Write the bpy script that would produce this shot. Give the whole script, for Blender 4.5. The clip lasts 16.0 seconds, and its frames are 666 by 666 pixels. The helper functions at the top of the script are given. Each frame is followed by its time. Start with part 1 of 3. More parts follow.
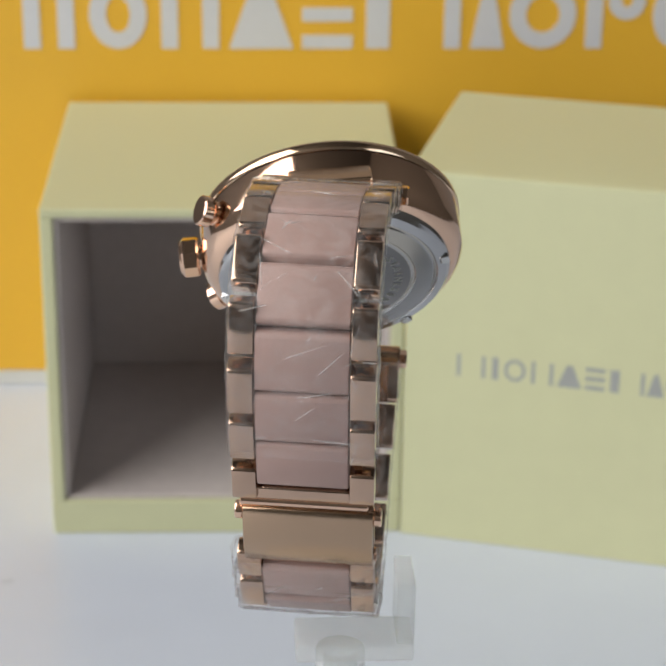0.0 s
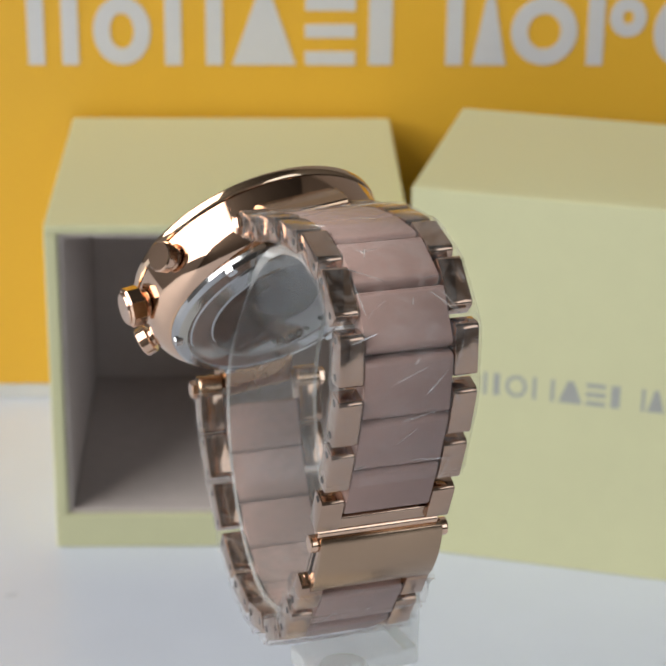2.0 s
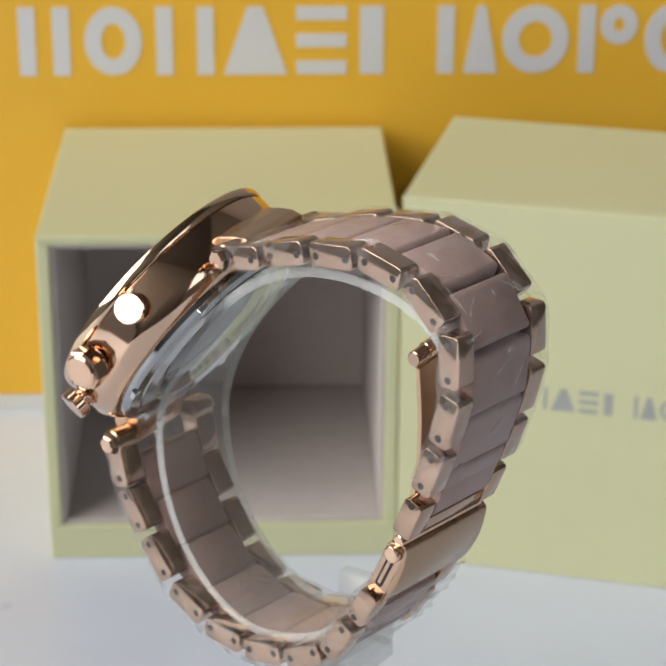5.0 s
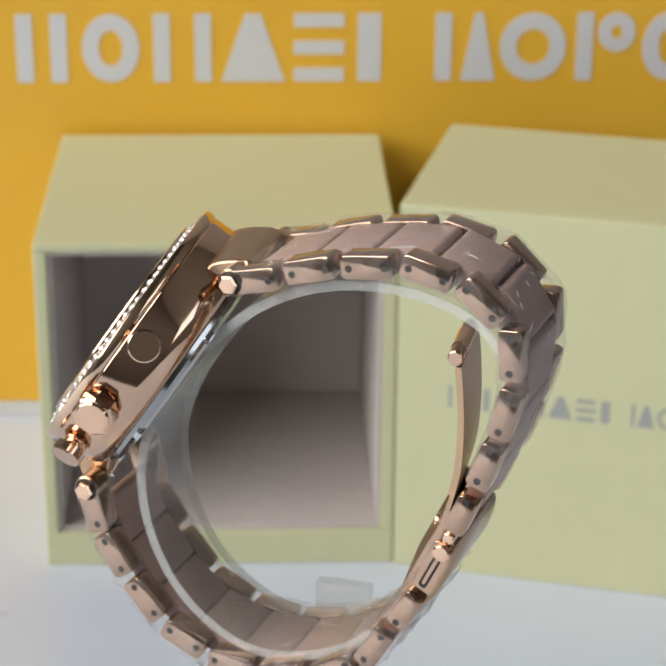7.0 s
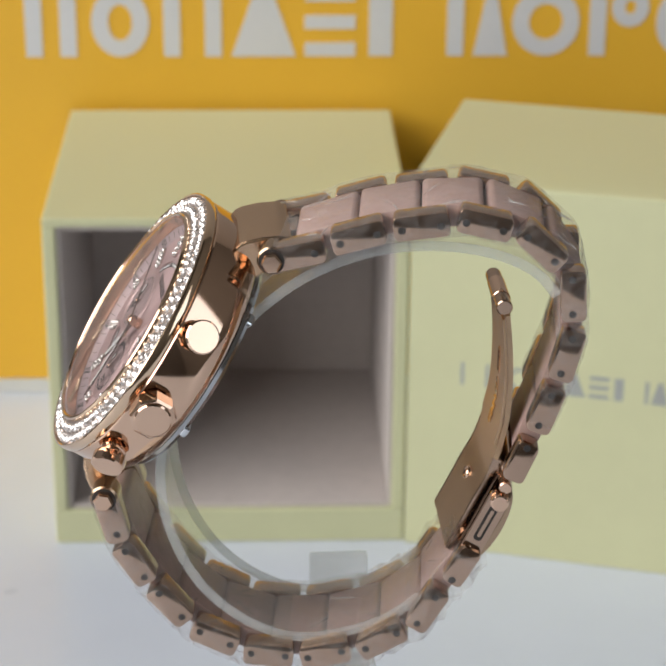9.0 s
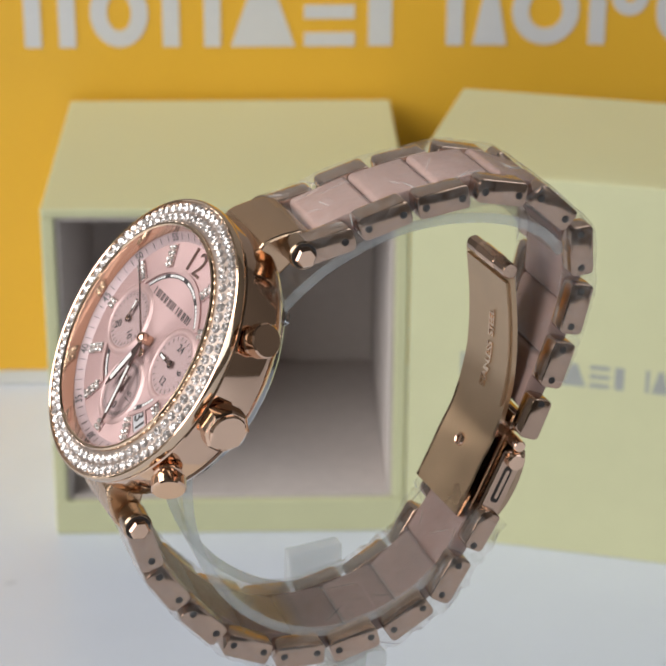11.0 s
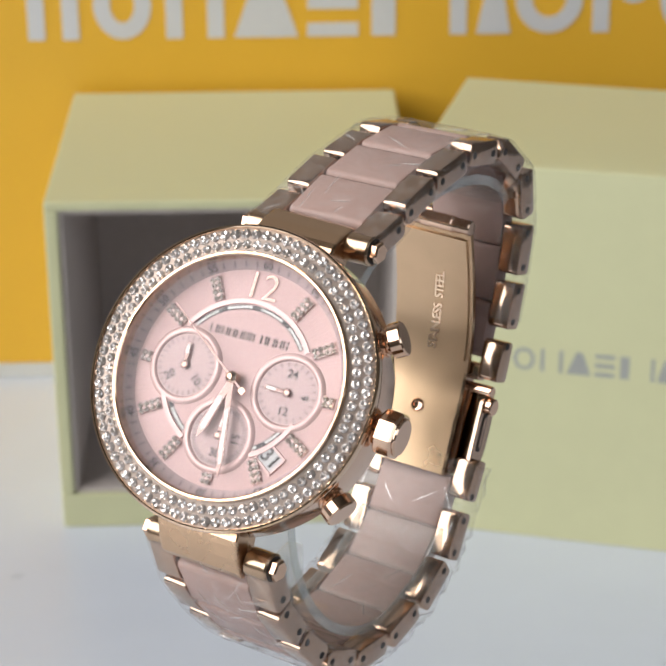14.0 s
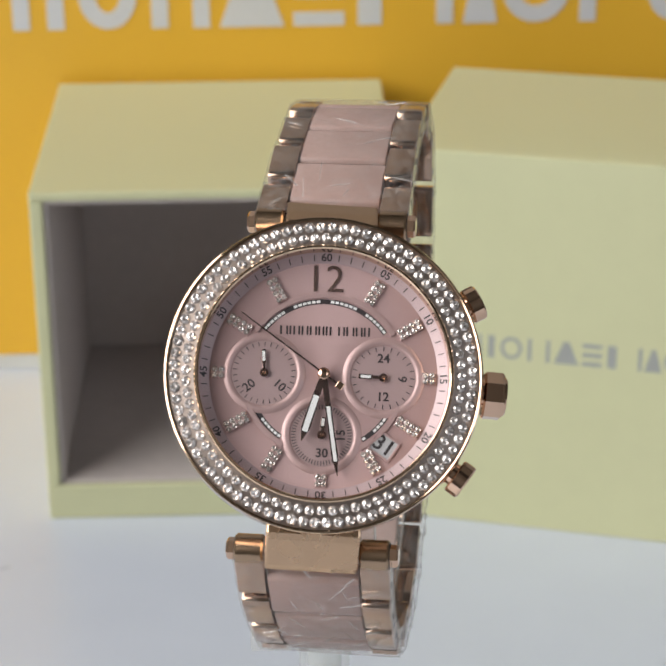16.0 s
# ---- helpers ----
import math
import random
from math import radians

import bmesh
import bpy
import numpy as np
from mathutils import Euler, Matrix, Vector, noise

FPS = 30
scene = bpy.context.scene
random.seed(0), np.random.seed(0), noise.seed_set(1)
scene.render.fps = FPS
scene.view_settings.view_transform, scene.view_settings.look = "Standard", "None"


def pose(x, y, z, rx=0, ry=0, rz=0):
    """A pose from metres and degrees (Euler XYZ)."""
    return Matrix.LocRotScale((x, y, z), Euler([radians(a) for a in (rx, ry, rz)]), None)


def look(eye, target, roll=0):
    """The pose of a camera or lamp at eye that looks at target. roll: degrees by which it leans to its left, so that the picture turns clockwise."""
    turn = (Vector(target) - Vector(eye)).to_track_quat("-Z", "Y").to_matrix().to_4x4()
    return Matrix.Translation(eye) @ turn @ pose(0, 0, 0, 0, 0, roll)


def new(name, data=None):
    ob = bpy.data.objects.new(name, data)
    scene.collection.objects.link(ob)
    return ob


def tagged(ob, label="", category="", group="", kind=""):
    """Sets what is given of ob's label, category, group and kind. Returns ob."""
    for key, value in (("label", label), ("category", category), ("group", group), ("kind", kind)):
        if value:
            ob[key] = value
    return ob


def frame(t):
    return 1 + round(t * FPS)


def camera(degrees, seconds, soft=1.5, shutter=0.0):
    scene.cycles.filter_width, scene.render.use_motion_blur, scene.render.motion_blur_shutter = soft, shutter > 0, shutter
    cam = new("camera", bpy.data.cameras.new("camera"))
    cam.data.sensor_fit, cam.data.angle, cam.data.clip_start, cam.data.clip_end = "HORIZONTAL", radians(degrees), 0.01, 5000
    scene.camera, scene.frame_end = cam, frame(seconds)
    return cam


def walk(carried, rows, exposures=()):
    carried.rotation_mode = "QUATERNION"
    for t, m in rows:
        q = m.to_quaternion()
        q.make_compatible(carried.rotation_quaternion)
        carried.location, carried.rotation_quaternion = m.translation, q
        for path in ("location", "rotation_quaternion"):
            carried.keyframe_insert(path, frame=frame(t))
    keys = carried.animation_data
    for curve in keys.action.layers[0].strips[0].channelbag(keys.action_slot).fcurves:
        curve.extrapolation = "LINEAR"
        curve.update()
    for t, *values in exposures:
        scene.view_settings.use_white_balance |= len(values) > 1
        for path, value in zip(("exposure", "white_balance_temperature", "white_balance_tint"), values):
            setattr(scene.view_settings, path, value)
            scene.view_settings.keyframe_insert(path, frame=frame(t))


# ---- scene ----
cam = camera(18.18, 16.0, 2.1)
walk(cam, [
    (0.0, pose(-0.00221, -0.27081, 0.29253, 66.609, -0.612, 0.148)),
    (0.5, pose(-0.00279, -0.27134, 0.29347, 66.644, -0.647, 0.152)),
    (1.0, pose(-0.00286, -0.27284, 0.29495, 66.688, -0.834, 0.227)),
    (1.5, pose(-0.00251, -0.27294, 0.29513, 66.720, -0.682, 0.184)),
    (2.0, pose(-0.00273, -0.27320, 0.29557, 66.852, -0.687, 0.199)),
    (2.5, pose(-0.00231, -0.27299, 0.29505, 66.889, -0.543, 0.160)),
    (3.0, pose(-0.00206, -0.27341, 0.29569, 66.927, -0.391, 0.085)),
    (3.5, pose(-0.00177, -0.27359, 0.29636, 66.969, -0.542, 0.156)),
    (4.0, pose(-0.00081, -0.27355, 0.29673, 67.010, -0.405, 0.065)),
    (6.5, pose(-0.00111, -0.27251, 0.29625, 67.019, -0.327, 0.017)),
    (7.0, pose(-0.00090, -0.27250, 0.29758, 67.109, -0.441, -0.016)),
    (7.5, pose(-0.00111, -0.27226, 0.29690, 67.141, -0.423, -0.009)),
    (8.0, pose(-0.00157, -0.27142, 0.29594, 67.068, -0.495, 0.023)),
    (8.5, pose(-0.00223, -0.26996, 0.29476, 66.876, -0.500, 0.090)),
    (9.0, pose(-0.00240, -0.26887, 0.29351, 66.684, -0.483, 0.171)),
    (11.5, pose(-0.00016, -0.26783, 0.29211, 66.403, -0.059, 0.257)),
    (12.0, pose(0.00049, -0.26700, 0.29191, 66.251, 0.217, 0.237)),
    (12.5, pose(0.00027, -0.26742, 0.29171, 66.197, 0.209, 0.286)),
    (13.0, pose(0.00202, -0.26687, 0.29226, 66.131, 0.353, 0.277)),
    (13.5, pose(0.00285, -0.26773, 0.29339, 66.204, 0.392, 0.320)),
    (14.0, pose(0.00195, -0.26733, 0.29306, 66.145, 0.322, 0.425)),
    (14.5, pose(0.00281, -0.26765, 0.29291, 66.166, 0.385, 0.401)),
    (15.0, pose(0.00315, -0.26679, 0.29186, 66.123, 0.424, 0.286)),
    (15.5, pose(0.00283, -0.26542, 0.29133, 66.017, 0.282, 0.242)),
    (16.0, pose(0.00280, -0.26602, 0.29154, 65.956, 0.352, 0.101)),
])
cam.data.dof.use_dof, cam.data.dof.focus_distance, cam.data.dof.aperture_fstop = True, 0.272, 70.0

# ---- world, window light, ceiling lamps ----
world = bpy.data.worlds.new("sky")
scene.world = world
world.use_nodes = True
wn = world.node_tree
sky = wn.nodes.new("ShaderNodeTexSky")
sky.sky_type, sky.sun_disc, sky.sun_elevation, sky.sun_rotation = "NISHITA", False, radians(40), radians(-90)
wn.links.new(sky.outputs[0], wn.nodes["Background"].inputs[0])
wn.nodes["Background"].inputs[1].default_value = 0.1


def area_lamp(name, m, sx, sy, watts, colour):
    data = bpy.data.lights.new(name, "AREA")
    data.shape, data.size, data.size_y, data.energy, data.color = "RECTANGLE", sx, sy, watts, colour
    ob = new(name, data)
    ob.matrix_world = m
    return ob


# tall shop window in the west wall
area_lamp("window_light", look((-1.59, -1.02, 1.81), (0.0, -1.02, 1.81)), 2.74, 2.66, 128.0, (1.0, 0.972, 0.938))
# smaller window in the east wall
area_lamp("window_light", look((1.59, -1.55, 1.10), (0.0, -1.55, 1.10)), 1.5, 1.2, 9.5, (0.90, 0.95, 1.0))

# ---- materials ----
MM = 0.001


def material(name, colour, rough=0.5, metal=0.0, var=0.08, scale=400.0, bump=0.0, bscale=3000.0, spec=0.5, island=0.0, coat=0.0):
    """Principled surface with two scales of colour and roughness variation."""
    mat = bpy.data.materials.new(name)
    mat.use_nodes = True
    nt = mat.node_tree
    b = nt.nodes["Principled BSDF"]
    b.inputs["Metallic"].default_value = metal
    b.inputs["Specular IOR Level"].default_value = spec
    b.inputs["Coat Weight"].default_value = coat
    b.inputs["Coat Roughness"].default_value = 0.08
    tc = nt.nodes.new("ShaderNodeTexCoord")
    n1 = nt.nodes.new("ShaderNodeTexNoise")
    n1.inputs["Scale"].default_value, n1.inputs["Detail"].default_value = scale, 4
    n2 = nt.nodes.new("ShaderNodeTexNoise")
    n2.inputs["Scale"].default_value, n2.inputs["Detail"].default_value = scale * 0.09, 2
    add = nt.nodes.new("ShaderNodeMath")
    add.operation = "ADD"
    for n in (n1, n2):
        nt.links.new(tc.outputs["Object"], n.inputs["Vector"])
    nt.links.new(n1.outputs[0], add.inputs[0])
    nt.links.new(n2.outputs[0], add.inputs[1])
    ramp = nt.nodes.new("ShaderNodeMapRange")
    ramp.inputs[1].default_value, ramp.inputs[2].default_value = 0.6, 1.4
    ramp.inputs[3].default_value, ramp.inputs[4].default_value = 1 - var, 1 + var
    nt.links.new(add.outputs[0], ramp.inputs[0])
    last = ramp.outputs[0]
    if island:
        info = nt.nodes.new("ShaderNodeObjectInfo")
        mr = nt.nodes.new("ShaderNodeMapRange")
        mr.inputs[3].default_value, mr.inputs[4].default_value = 1 - island, 1 + island
        nt.links.new(info.outputs["Random"], mr.inputs[0])
        mul = nt.nodes.new("ShaderNodeMath")
        mul.operation = "MULTIPLY"
        nt.links.new(last, mul.inputs[0])
        nt.links.new(mr.outputs[0], mul.inputs[1])
        last = mul.outputs[0]
    vm = nt.nodes.new("ShaderNodeVectorMath")
    vm.operation = "SCALE"
    vm.inputs[0].default_value = colour
    nt.links.new(last, vm.inputs["Scale"])
    nt.links.new(vm.outputs[0], b.inputs["Base Color"])
    rr = nt.nodes.new("ShaderNodeMapRange")
    rr.inputs[1].default_value, rr.inputs[2].default_value = 0.6, 1.4
    rr.inputs[3].default_value, rr.inputs[4].default_value = rough * 0.8, rough * 1.2
    nt.links.new(add.outputs[0], rr.inputs[0])
    nt.links.new(rr.outputs[0], b.inputs["Roughness"])
    if bump:
        n3 = nt.nodes.new("ShaderNodeTexNoise")
        n3.inputs["Scale"].default_value, n3.inputs["Detail"].default_value = bscale, 3
        nt.links.new(tc.outputs["Object"], n3.inputs["Vector"])
        bp = nt.nodes.new("ShaderNodeBump")
        bp.inputs["Strength"].default_value, bp.inputs["Distance"].default_value = bump, 0.0002
        nt.links.new(n3.outputs[0], bp.inputs["Height"])
        nt.links.new(bp.outputs[0], b.inputs["Normal"])
    return mat


def brushed(name, colour, rough, axis=(1, 30, 30), strength=0.12):
    """Metal with fine parallel brushing."""
    mat = material(name, colour, rough, 1.0, 0.05, 300.0)
    nt = mat.node_tree
    tc = nt.nodes["Texture Coordinate"]
    mp = nt.nodes.new("ShaderNodeMapping")
    mp.inputs["Scale"].default_value = [a * 400.0 for a in axis]
    n = nt.nodes.new("ShaderNodeTexNoise")
    n.inputs["Scale"].default_value = 1.0
    bp = nt.nodes.new("ShaderNodeBump")
    bp.inputs["Strength"].default_value, bp.inputs["Distance"].default_value = strength, 0.0001
    nt.links.new(tc.outputs["Object"], mp.inputs["Vector"])
    nt.links.new(mp.outputs[0], n.inputs["Vector"])
    nt.links.new(n.outputs[0], bp.inputs["Height"])
    nt.links.new(bp.outputs[0], nt.nodes["Principled BSDF"].inputs["Normal"])
    return mat


def clear(name, tint, face, edge, haze=0.0, rough=0.03, crinkle=0.0, cscale=300.0, power=3.5, cloud=0.0):
    """Thin clear plastic or glass: see-through, with a gloss that follows Fresnel and a little haze."""
    mat = bpy.data.materials.new(name)
    mat.use_nodes = True
    nt = mat.node_tree
    nt.nodes.remove(nt.nodes["Principled BSDF"])
    out = nt.nodes["Material Output"]
    tr = nt.nodes.new("ShaderNodeBsdfTransparent")
    tr.inputs[0].default_value = (*tint, 1)
    df = nt.nodes.new("ShaderNodeBsdfDiffuse")
    df.inputs[0].default_value = (0.8, 0.8, 0.78, 1)
    gl = nt.nodes.new("ShaderNodeBsdfGlossy")
    gl.inputs["Roughness"].default_value = rough
    lw = nt.nodes.new("ShaderNodeLayerWeight")
    lw.inputs["Blend"].default_value = 0.5
    pw = nt.nodes.new("ShaderNodeMath")
    pw.operation = "POWER"
    pw.inputs[1].default_value = power
    fr = nt.nodes.new("ShaderNodeMath")
    fr.operation, fr.use_clamp = "MULTIPLY_ADD", True
    fr.inputs[1].default_value, fr.inputs[2].default_value = edge, face
    nt.links.new(lw.outputs["Facing"], pw.inputs[0])
    nt.links.new(pw.outputs[0], fr.inputs[0])
    m1 = nt.nodes.new("ShaderNodeMixShader")
    m1.inputs[0].default_value = haze
    m2 = nt.nodes.new("ShaderNodeMixShader")
    nt.links.new(tr.outputs[0], m1.inputs[1])
    nt.links.new(df.outputs[0], m1.inputs[2])
    nt.links.new(fr.outputs[0], m2.inputs[0])
    nt.links.new(m1.outputs[0], m2.inputs[1])
    nt.links.new(gl.outputs[0], m2.inputs[2])
    nt.links.new(m2.outputs[0], out.inputs[0])
    if cloud:
        tc = nt.nodes.new("ShaderNodeTexCoord")
        n = nt.nodes.new("ShaderNodeTexNoise")
        n.inputs["Scale"].default_value, n.inputs["Detail"].default_value, n.inputs["Distortion"].default_value = 260.0, 5, 2.5
        mr = nt.nodes.new("ShaderNodeMapRange")
        mr.inputs[1].default_value, mr.inputs[2].default_value = 0.42, 0.72
        mr.inputs[3].default_value, mr.inputs[4].default_value = haze, haze + cloud
        nt.links.new(tc.outputs["Object"], n.inputs["Vector"])
        nt.links.new(n.outputs[0], mr.inputs[0])
        nt.links.new(mr.outputs[0], m1.inputs[0])
    if crinkle:
        tc = nt.nodes.new("ShaderNodeTexCoord")
        n = nt.nodes.new("ShaderNodeTexNoise")
        n.inputs["Scale"].default_value, n.inputs["Detail"].default_value = cscale, 3
        bp = nt.nodes.new("ShaderNodeBump")
        bp.inputs["Strength"].default_value, bp.inputs["Distance"].default_value = crinkle, 0.001
        nt.links.new(tc.outputs["Object"], n.inputs["Vector"])
        nt.links.new(n.outputs[0], bp.inputs["Height"])
        for s in (gl, lw, df):
            nt.links.new(bp.outputs[0], s.inputs["Normal"])
    return mat


def sunray(name, colour):
    """Metallic dial lacquer with fine radial brushing round the dial's centre."""
    mat = material(name, colour, 0.42, 0.22, 0.04, 500.0, spec=0.3)
    nt = mat.node_tree
    b = nt.nodes["Principled BSDF"]
    tc = nt.nodes["Texture Coordinate"]
    gr = nt.nodes.new("ShaderNodeTexGradient")
    gr.gradient_type = "RADIAL"
    n = nt.nodes.new("ShaderNodeTexNoise")
    n.noise_dimensions = "1D"
    n.inputs["Scale"].default_value, n.inputs["Detail"].default_value = 260.0, 3
    bp = nt.nodes.new("ShaderNodeBump")
    bp.inputs["Strength"].default_value, bp.inputs["Distance"].default_value = 0.10, 0.0003
    nt.links.new(tc.outputs["Object"], gr.inputs["Vector"])
    nt.links.new(gr.outputs["Fac"], n.inputs["W"])
    nt.links.new(n.outputs[0], bp.inputs["Height"])
    nt.links.new(bp.outputs[0], b.inputs["Normal"])
    tg = nt.nodes.new("ShaderNodeTangent")
    tg.direction_type, tg.axis = "RADIAL", "Z"
    nt.links.new(tg.outputs[0], b.inputs["Tangent"])
    b.inputs["Anisotropic"].default_value = 0.9
    return mat


GOLD = material("rose_gold_polished", (0.75, 0.515, 0.372), 0.085, 1.0, 0.03, 250.0)
GOLD_SATIN = brushed("rose_gold_brushed", (0.45, 0.315, 0.21), 0.20)
GOLD_LINK = material("rose_gold_link", (0.49, 0.342, 0.25), 0.12, 1.0, 0.06, 300.0, island=0.06)
GOLD_LUG = brushed("rose_gold_lug", (0.62, 0.42, 0.27), 0.26, (30, 1, 30), 0.05)
GOLD_ARM = material("gold_clasp_leaf", (0.59, 0.415, 0.262), 0.3, 1.0, 0.08, 200.0)
PALE_GOLD = material("pale_gold_rim", (0.80, 0.585, 0.41), 0.10, 1.0, 0.03, 250.0)
STEEL = material("polished_steel", (0.62, 0.64, 0.66), 0.16, 1.0, 0.04, 250.0)
STEEL_MIRROR = material("mirror_steel", (0.19, 0.185, 0.18), 0.08, 1.0, 0.05, 250.0)
STEEL_SATIN = brushed("brushed_steel", (0.44, 0.44, 0.44), 0.12, (1, 30, 30), 0.03)
PINK = material("blush_acetate", (0.35, 0.237, 0.206), 0.42, 0.0, 0.07, 220.0, bump=0.05, island=0.05, spec=0.3)
DIAL = sunray("blush_sunray_dial", (0.47, 0.318, 0.308))
RING = material("blush_flange", (0.48, 0.365, 0.37), 0.45, 0.25, 0.03)
RIM = material("rose_rim", (0.52, 0.36, 0.345), 0.42, 0.45, 0.03)
INK = material("dark_print", (0.035, 0.028, 0.03), 0.45)
SETTING = material("dark_stone_setting", (0.27, 0.22, 0.19), 0.4, 0.8, 0.1, 900.0)
# near black that paints in the shade of holes, gaps and slots
DARK = material("recess_shade", (0.02, 0.016, 0.014), 0.6)
WHITE = material("white_lume", (0.78, 0.78, 0.76), 0.4)
STONE = material("crystal", (0.67, 0.62, 0.59), 0.12, 0.7, 0.04, 900.0, island=0.2, spec=1.0)
GLASS = clear("watch_glass", (0.97, 0.97, 0.97), 0.018, 1.3, 0.0, 0.0, power=4.0)
ACRYLIC = clear("clear_acrylic", (0.985, 0.99, 0.985), 0.015, 0.28, 0.07, 0.12, 0.12, 120.0)
# hazy white for slivers that imitate highlights on the film's wrinkles
GLINT = clear("film_crease", (0.98, 0.98, 0.98), 0.12, 0.6, 0.16, 0.2)
FILM = clear("cling_film", (0.985, 0.98, 0.98), 0.02, 0.26, 0.012, 0.30, 0.6, 170.0, cloud=0.11)
ACRYLIC_EDGE = clear("frosted_acrylic_edge", (0.97, 0.98, 0.97), 0.06, 0.45, 0.2, 0.15)
CARTON = material("pale_yellow_carton", (0.525, 0.527, 0.315), 0.55, 0.0, 0.035, 130.0, bump=0.12, bscale=1500.0)
LINING = material("grey_velvet_lining", (0.48, 0.43, 0.40), 0.9, 0.0, 0.08, 300.0, bump=0.2, bscale=2500.0, spec=0.15)
YELLOW = material("yellow_print", (0.75, 0.42, 0.03), 0.5, 0.0, 0.03, 60.0, bump=0.05)
WHITE_PRINT = material("white_print", (0.60, 0.60, 0.60), 0.55, 0.0, 0.03)
GREY_PRINT = material("grey_print", (0.30, 0.31, 0.29), 0.5)
BOARD = material("white_board", (0.62, 0.62, 0.60), 0.5, 0.0, 0.03)
TABLE = material("white_laminate", (0.535, 0.575, 0.645), 0.32, 0.0, 0.03, 40.0, bump=0.03)
PLASTER = material("grey_plaster", (0.085, 0.08, 0.074), 0.85, 0.0, 0.05, 20.0)
PALE_WALL = material("pale_wall_paint", (0.80, 0.79, 0.78), 0.8, 0.0, 0.04, 20.0)
NORTH = material("beige_wall_paint", (0.34, 0.325, 0.31), 0.8, 0.0, 0.04, 20.0)
CEILING = material("ceiling_paint", (0.04, 0.038, 0.035), 0.9, 0.0, 0.04, 20.0)
FLOOR = material("floor_lino", (0.22, 0.20, 0.18), 0.6, 0.0, 0.08, 20.0)

# ---- mesh helpers (millimetres) ----


def part(name, shape, mat, parent=None, label="", m=None, smooth=False, sharp=35):
    """Links a bmesh (in millimetres) or a ready mesh as one object under parent."""
    if isinstance(shape, bmesh.types.BMesh):
        me = bpy.data.meshes.new(name)
        for v in shape.verts:
            v.co *= MM
        if smooth:
            shape.normal_update()
            for f in shape.faces:
                f.smooth = True
            for e in shape.edges:
                if len(e.link_faces) == 2 and e.calc_face_angle(0) > radians(sharp):
                    e.smooth = False
        shape.to_mesh(me)
        shape.free()
        me.materials.append(mat)
    else:
        me = shape
    ob = new(name, me)
    ob.parent = parent
    if m is not None:
        ob.matrix_local = m
    return tagged(ob, label)


def mm(x, y, z):
    return Matrix.Translation((x * MM, y * MM, z * MM))


def prism(poly, x0, x1, bevel=0.0, seg=2):
    """A polygon in (y, z), drawn out from x0 to x1."""
    bm = bmesh.new()
    a = [bm.verts.new((x0, y, z)) for y, z in poly]
    b = [bm.verts.new((x1, y, z)) for y, z in poly]
    bm.faces.new(a)
    bm.faces.new(b[::-1])
    n = len(poly)
    for i in range(n):
        bm.faces.new((a[i], b[i], b[(i + 1) % n], a[(i + 1) % n]))
    bmesh.ops.recalc_face_normals(bm, faces=bm.faces)
    if bevel:
        es = [e for e in bm.edges if e.calc_face_angle(0) > 0.5]
        bmesh.ops.bevel(bm, geom=es, offset=bevel, segments=seg, affect="EDGES", profile=0.5)
    return bm


def block(x0, x1, y0, y1, z0, z1, bevel=0.0, seg=2):
    return prism([(y0, z0), (y1, z0), (y1, z1), (y0, z1)], x0, x1, bevel, seg)


def lathe(profile, n=96, closed=False):
    """Turns (radius, z) round the z axis."""
    bm = bmesh.new()
    rings = []
    for r, z in profile:
        if r < 1e-6:
            rings.append([bm.verts.new((0, 0, z))])
        else:
            rings.append([bm.verts.new((r * math.cos(2 * math.pi * i / n), r * math.sin(2 * math.pi * i / n), z)) for i in range(n)])
    pairs = list(zip(rings, rings[1:])) + ([(rings[-1], rings[0])] if closed else [])
    for a, b in pairs:
        for i in range(n):
            j = (i + 1) % n
            q = [a[i % len(a)], a[j % len(a)], b[j % len(b)], b[i % len(b)]]
            q = list(dict.fromkeys(q))
            if len(q) > 2:
                bm.faces.new(q)
    bmesh.ops.recalc_face_normals(bm, faces=bm.faces)
    return bm


def join(bms):
    """One bmesh out of several."""
    out = bmesh.new()
    for b in bms:
        vs = [out.verts.new(v.co) for v in b.verts]
        b.verts.index_update()
        for f in b.faces:
            out.faces.new([vs[v.index] for v in f.verts])
        b.free()
    return out


def moved(bm, m):
    for v in bm.verts:
        v.co = m @ v.co
    return bm


def rod(r, x0, x1, n=24, bevel=0.15):
    """A round bar along x."""
    bm = lathe([(0, x0), (r - bevel, x0), (r, x0 + bevel), (r, x1 - bevel), (r - bevel, x1), (0, x1)], n)
    return moved(bm, Matrix.Rotation(radians(90), 4, "Y"))


def words(body, size, thick=0.05, bold=0.018):
    """Lettering as a mesh in millimetres, centred; size is about the height of capitals over 0.7."""
    cu = bpy.data.curves.new("lettering", "FONT")
    cu.body, cu.size, cu.align_x, cu.align_y, cu.extrude = body, size * MM, "CENTER", "CENTER", thick * MM / 2
    cu.resolution_u, cu.offset = 4, size * MM * bold
    ob = new("lettering", cu)
    bpy.context.view_layer.update()
    me = bpy.data.meshes.new_from_object(ob.evaluated_get(bpy.context.evaluated_depsgraph_get()))
    bpy.data.objects.remove(ob)
    return me


def lettering(name, body, size, mat, parent, m, thick=0.05, label="", bold=0.018):
    me = words(body, size, thick, bold)
    me.materials.clear()
    me.materials.append(mat)
    return part(name, me, mat, parent, label, m)


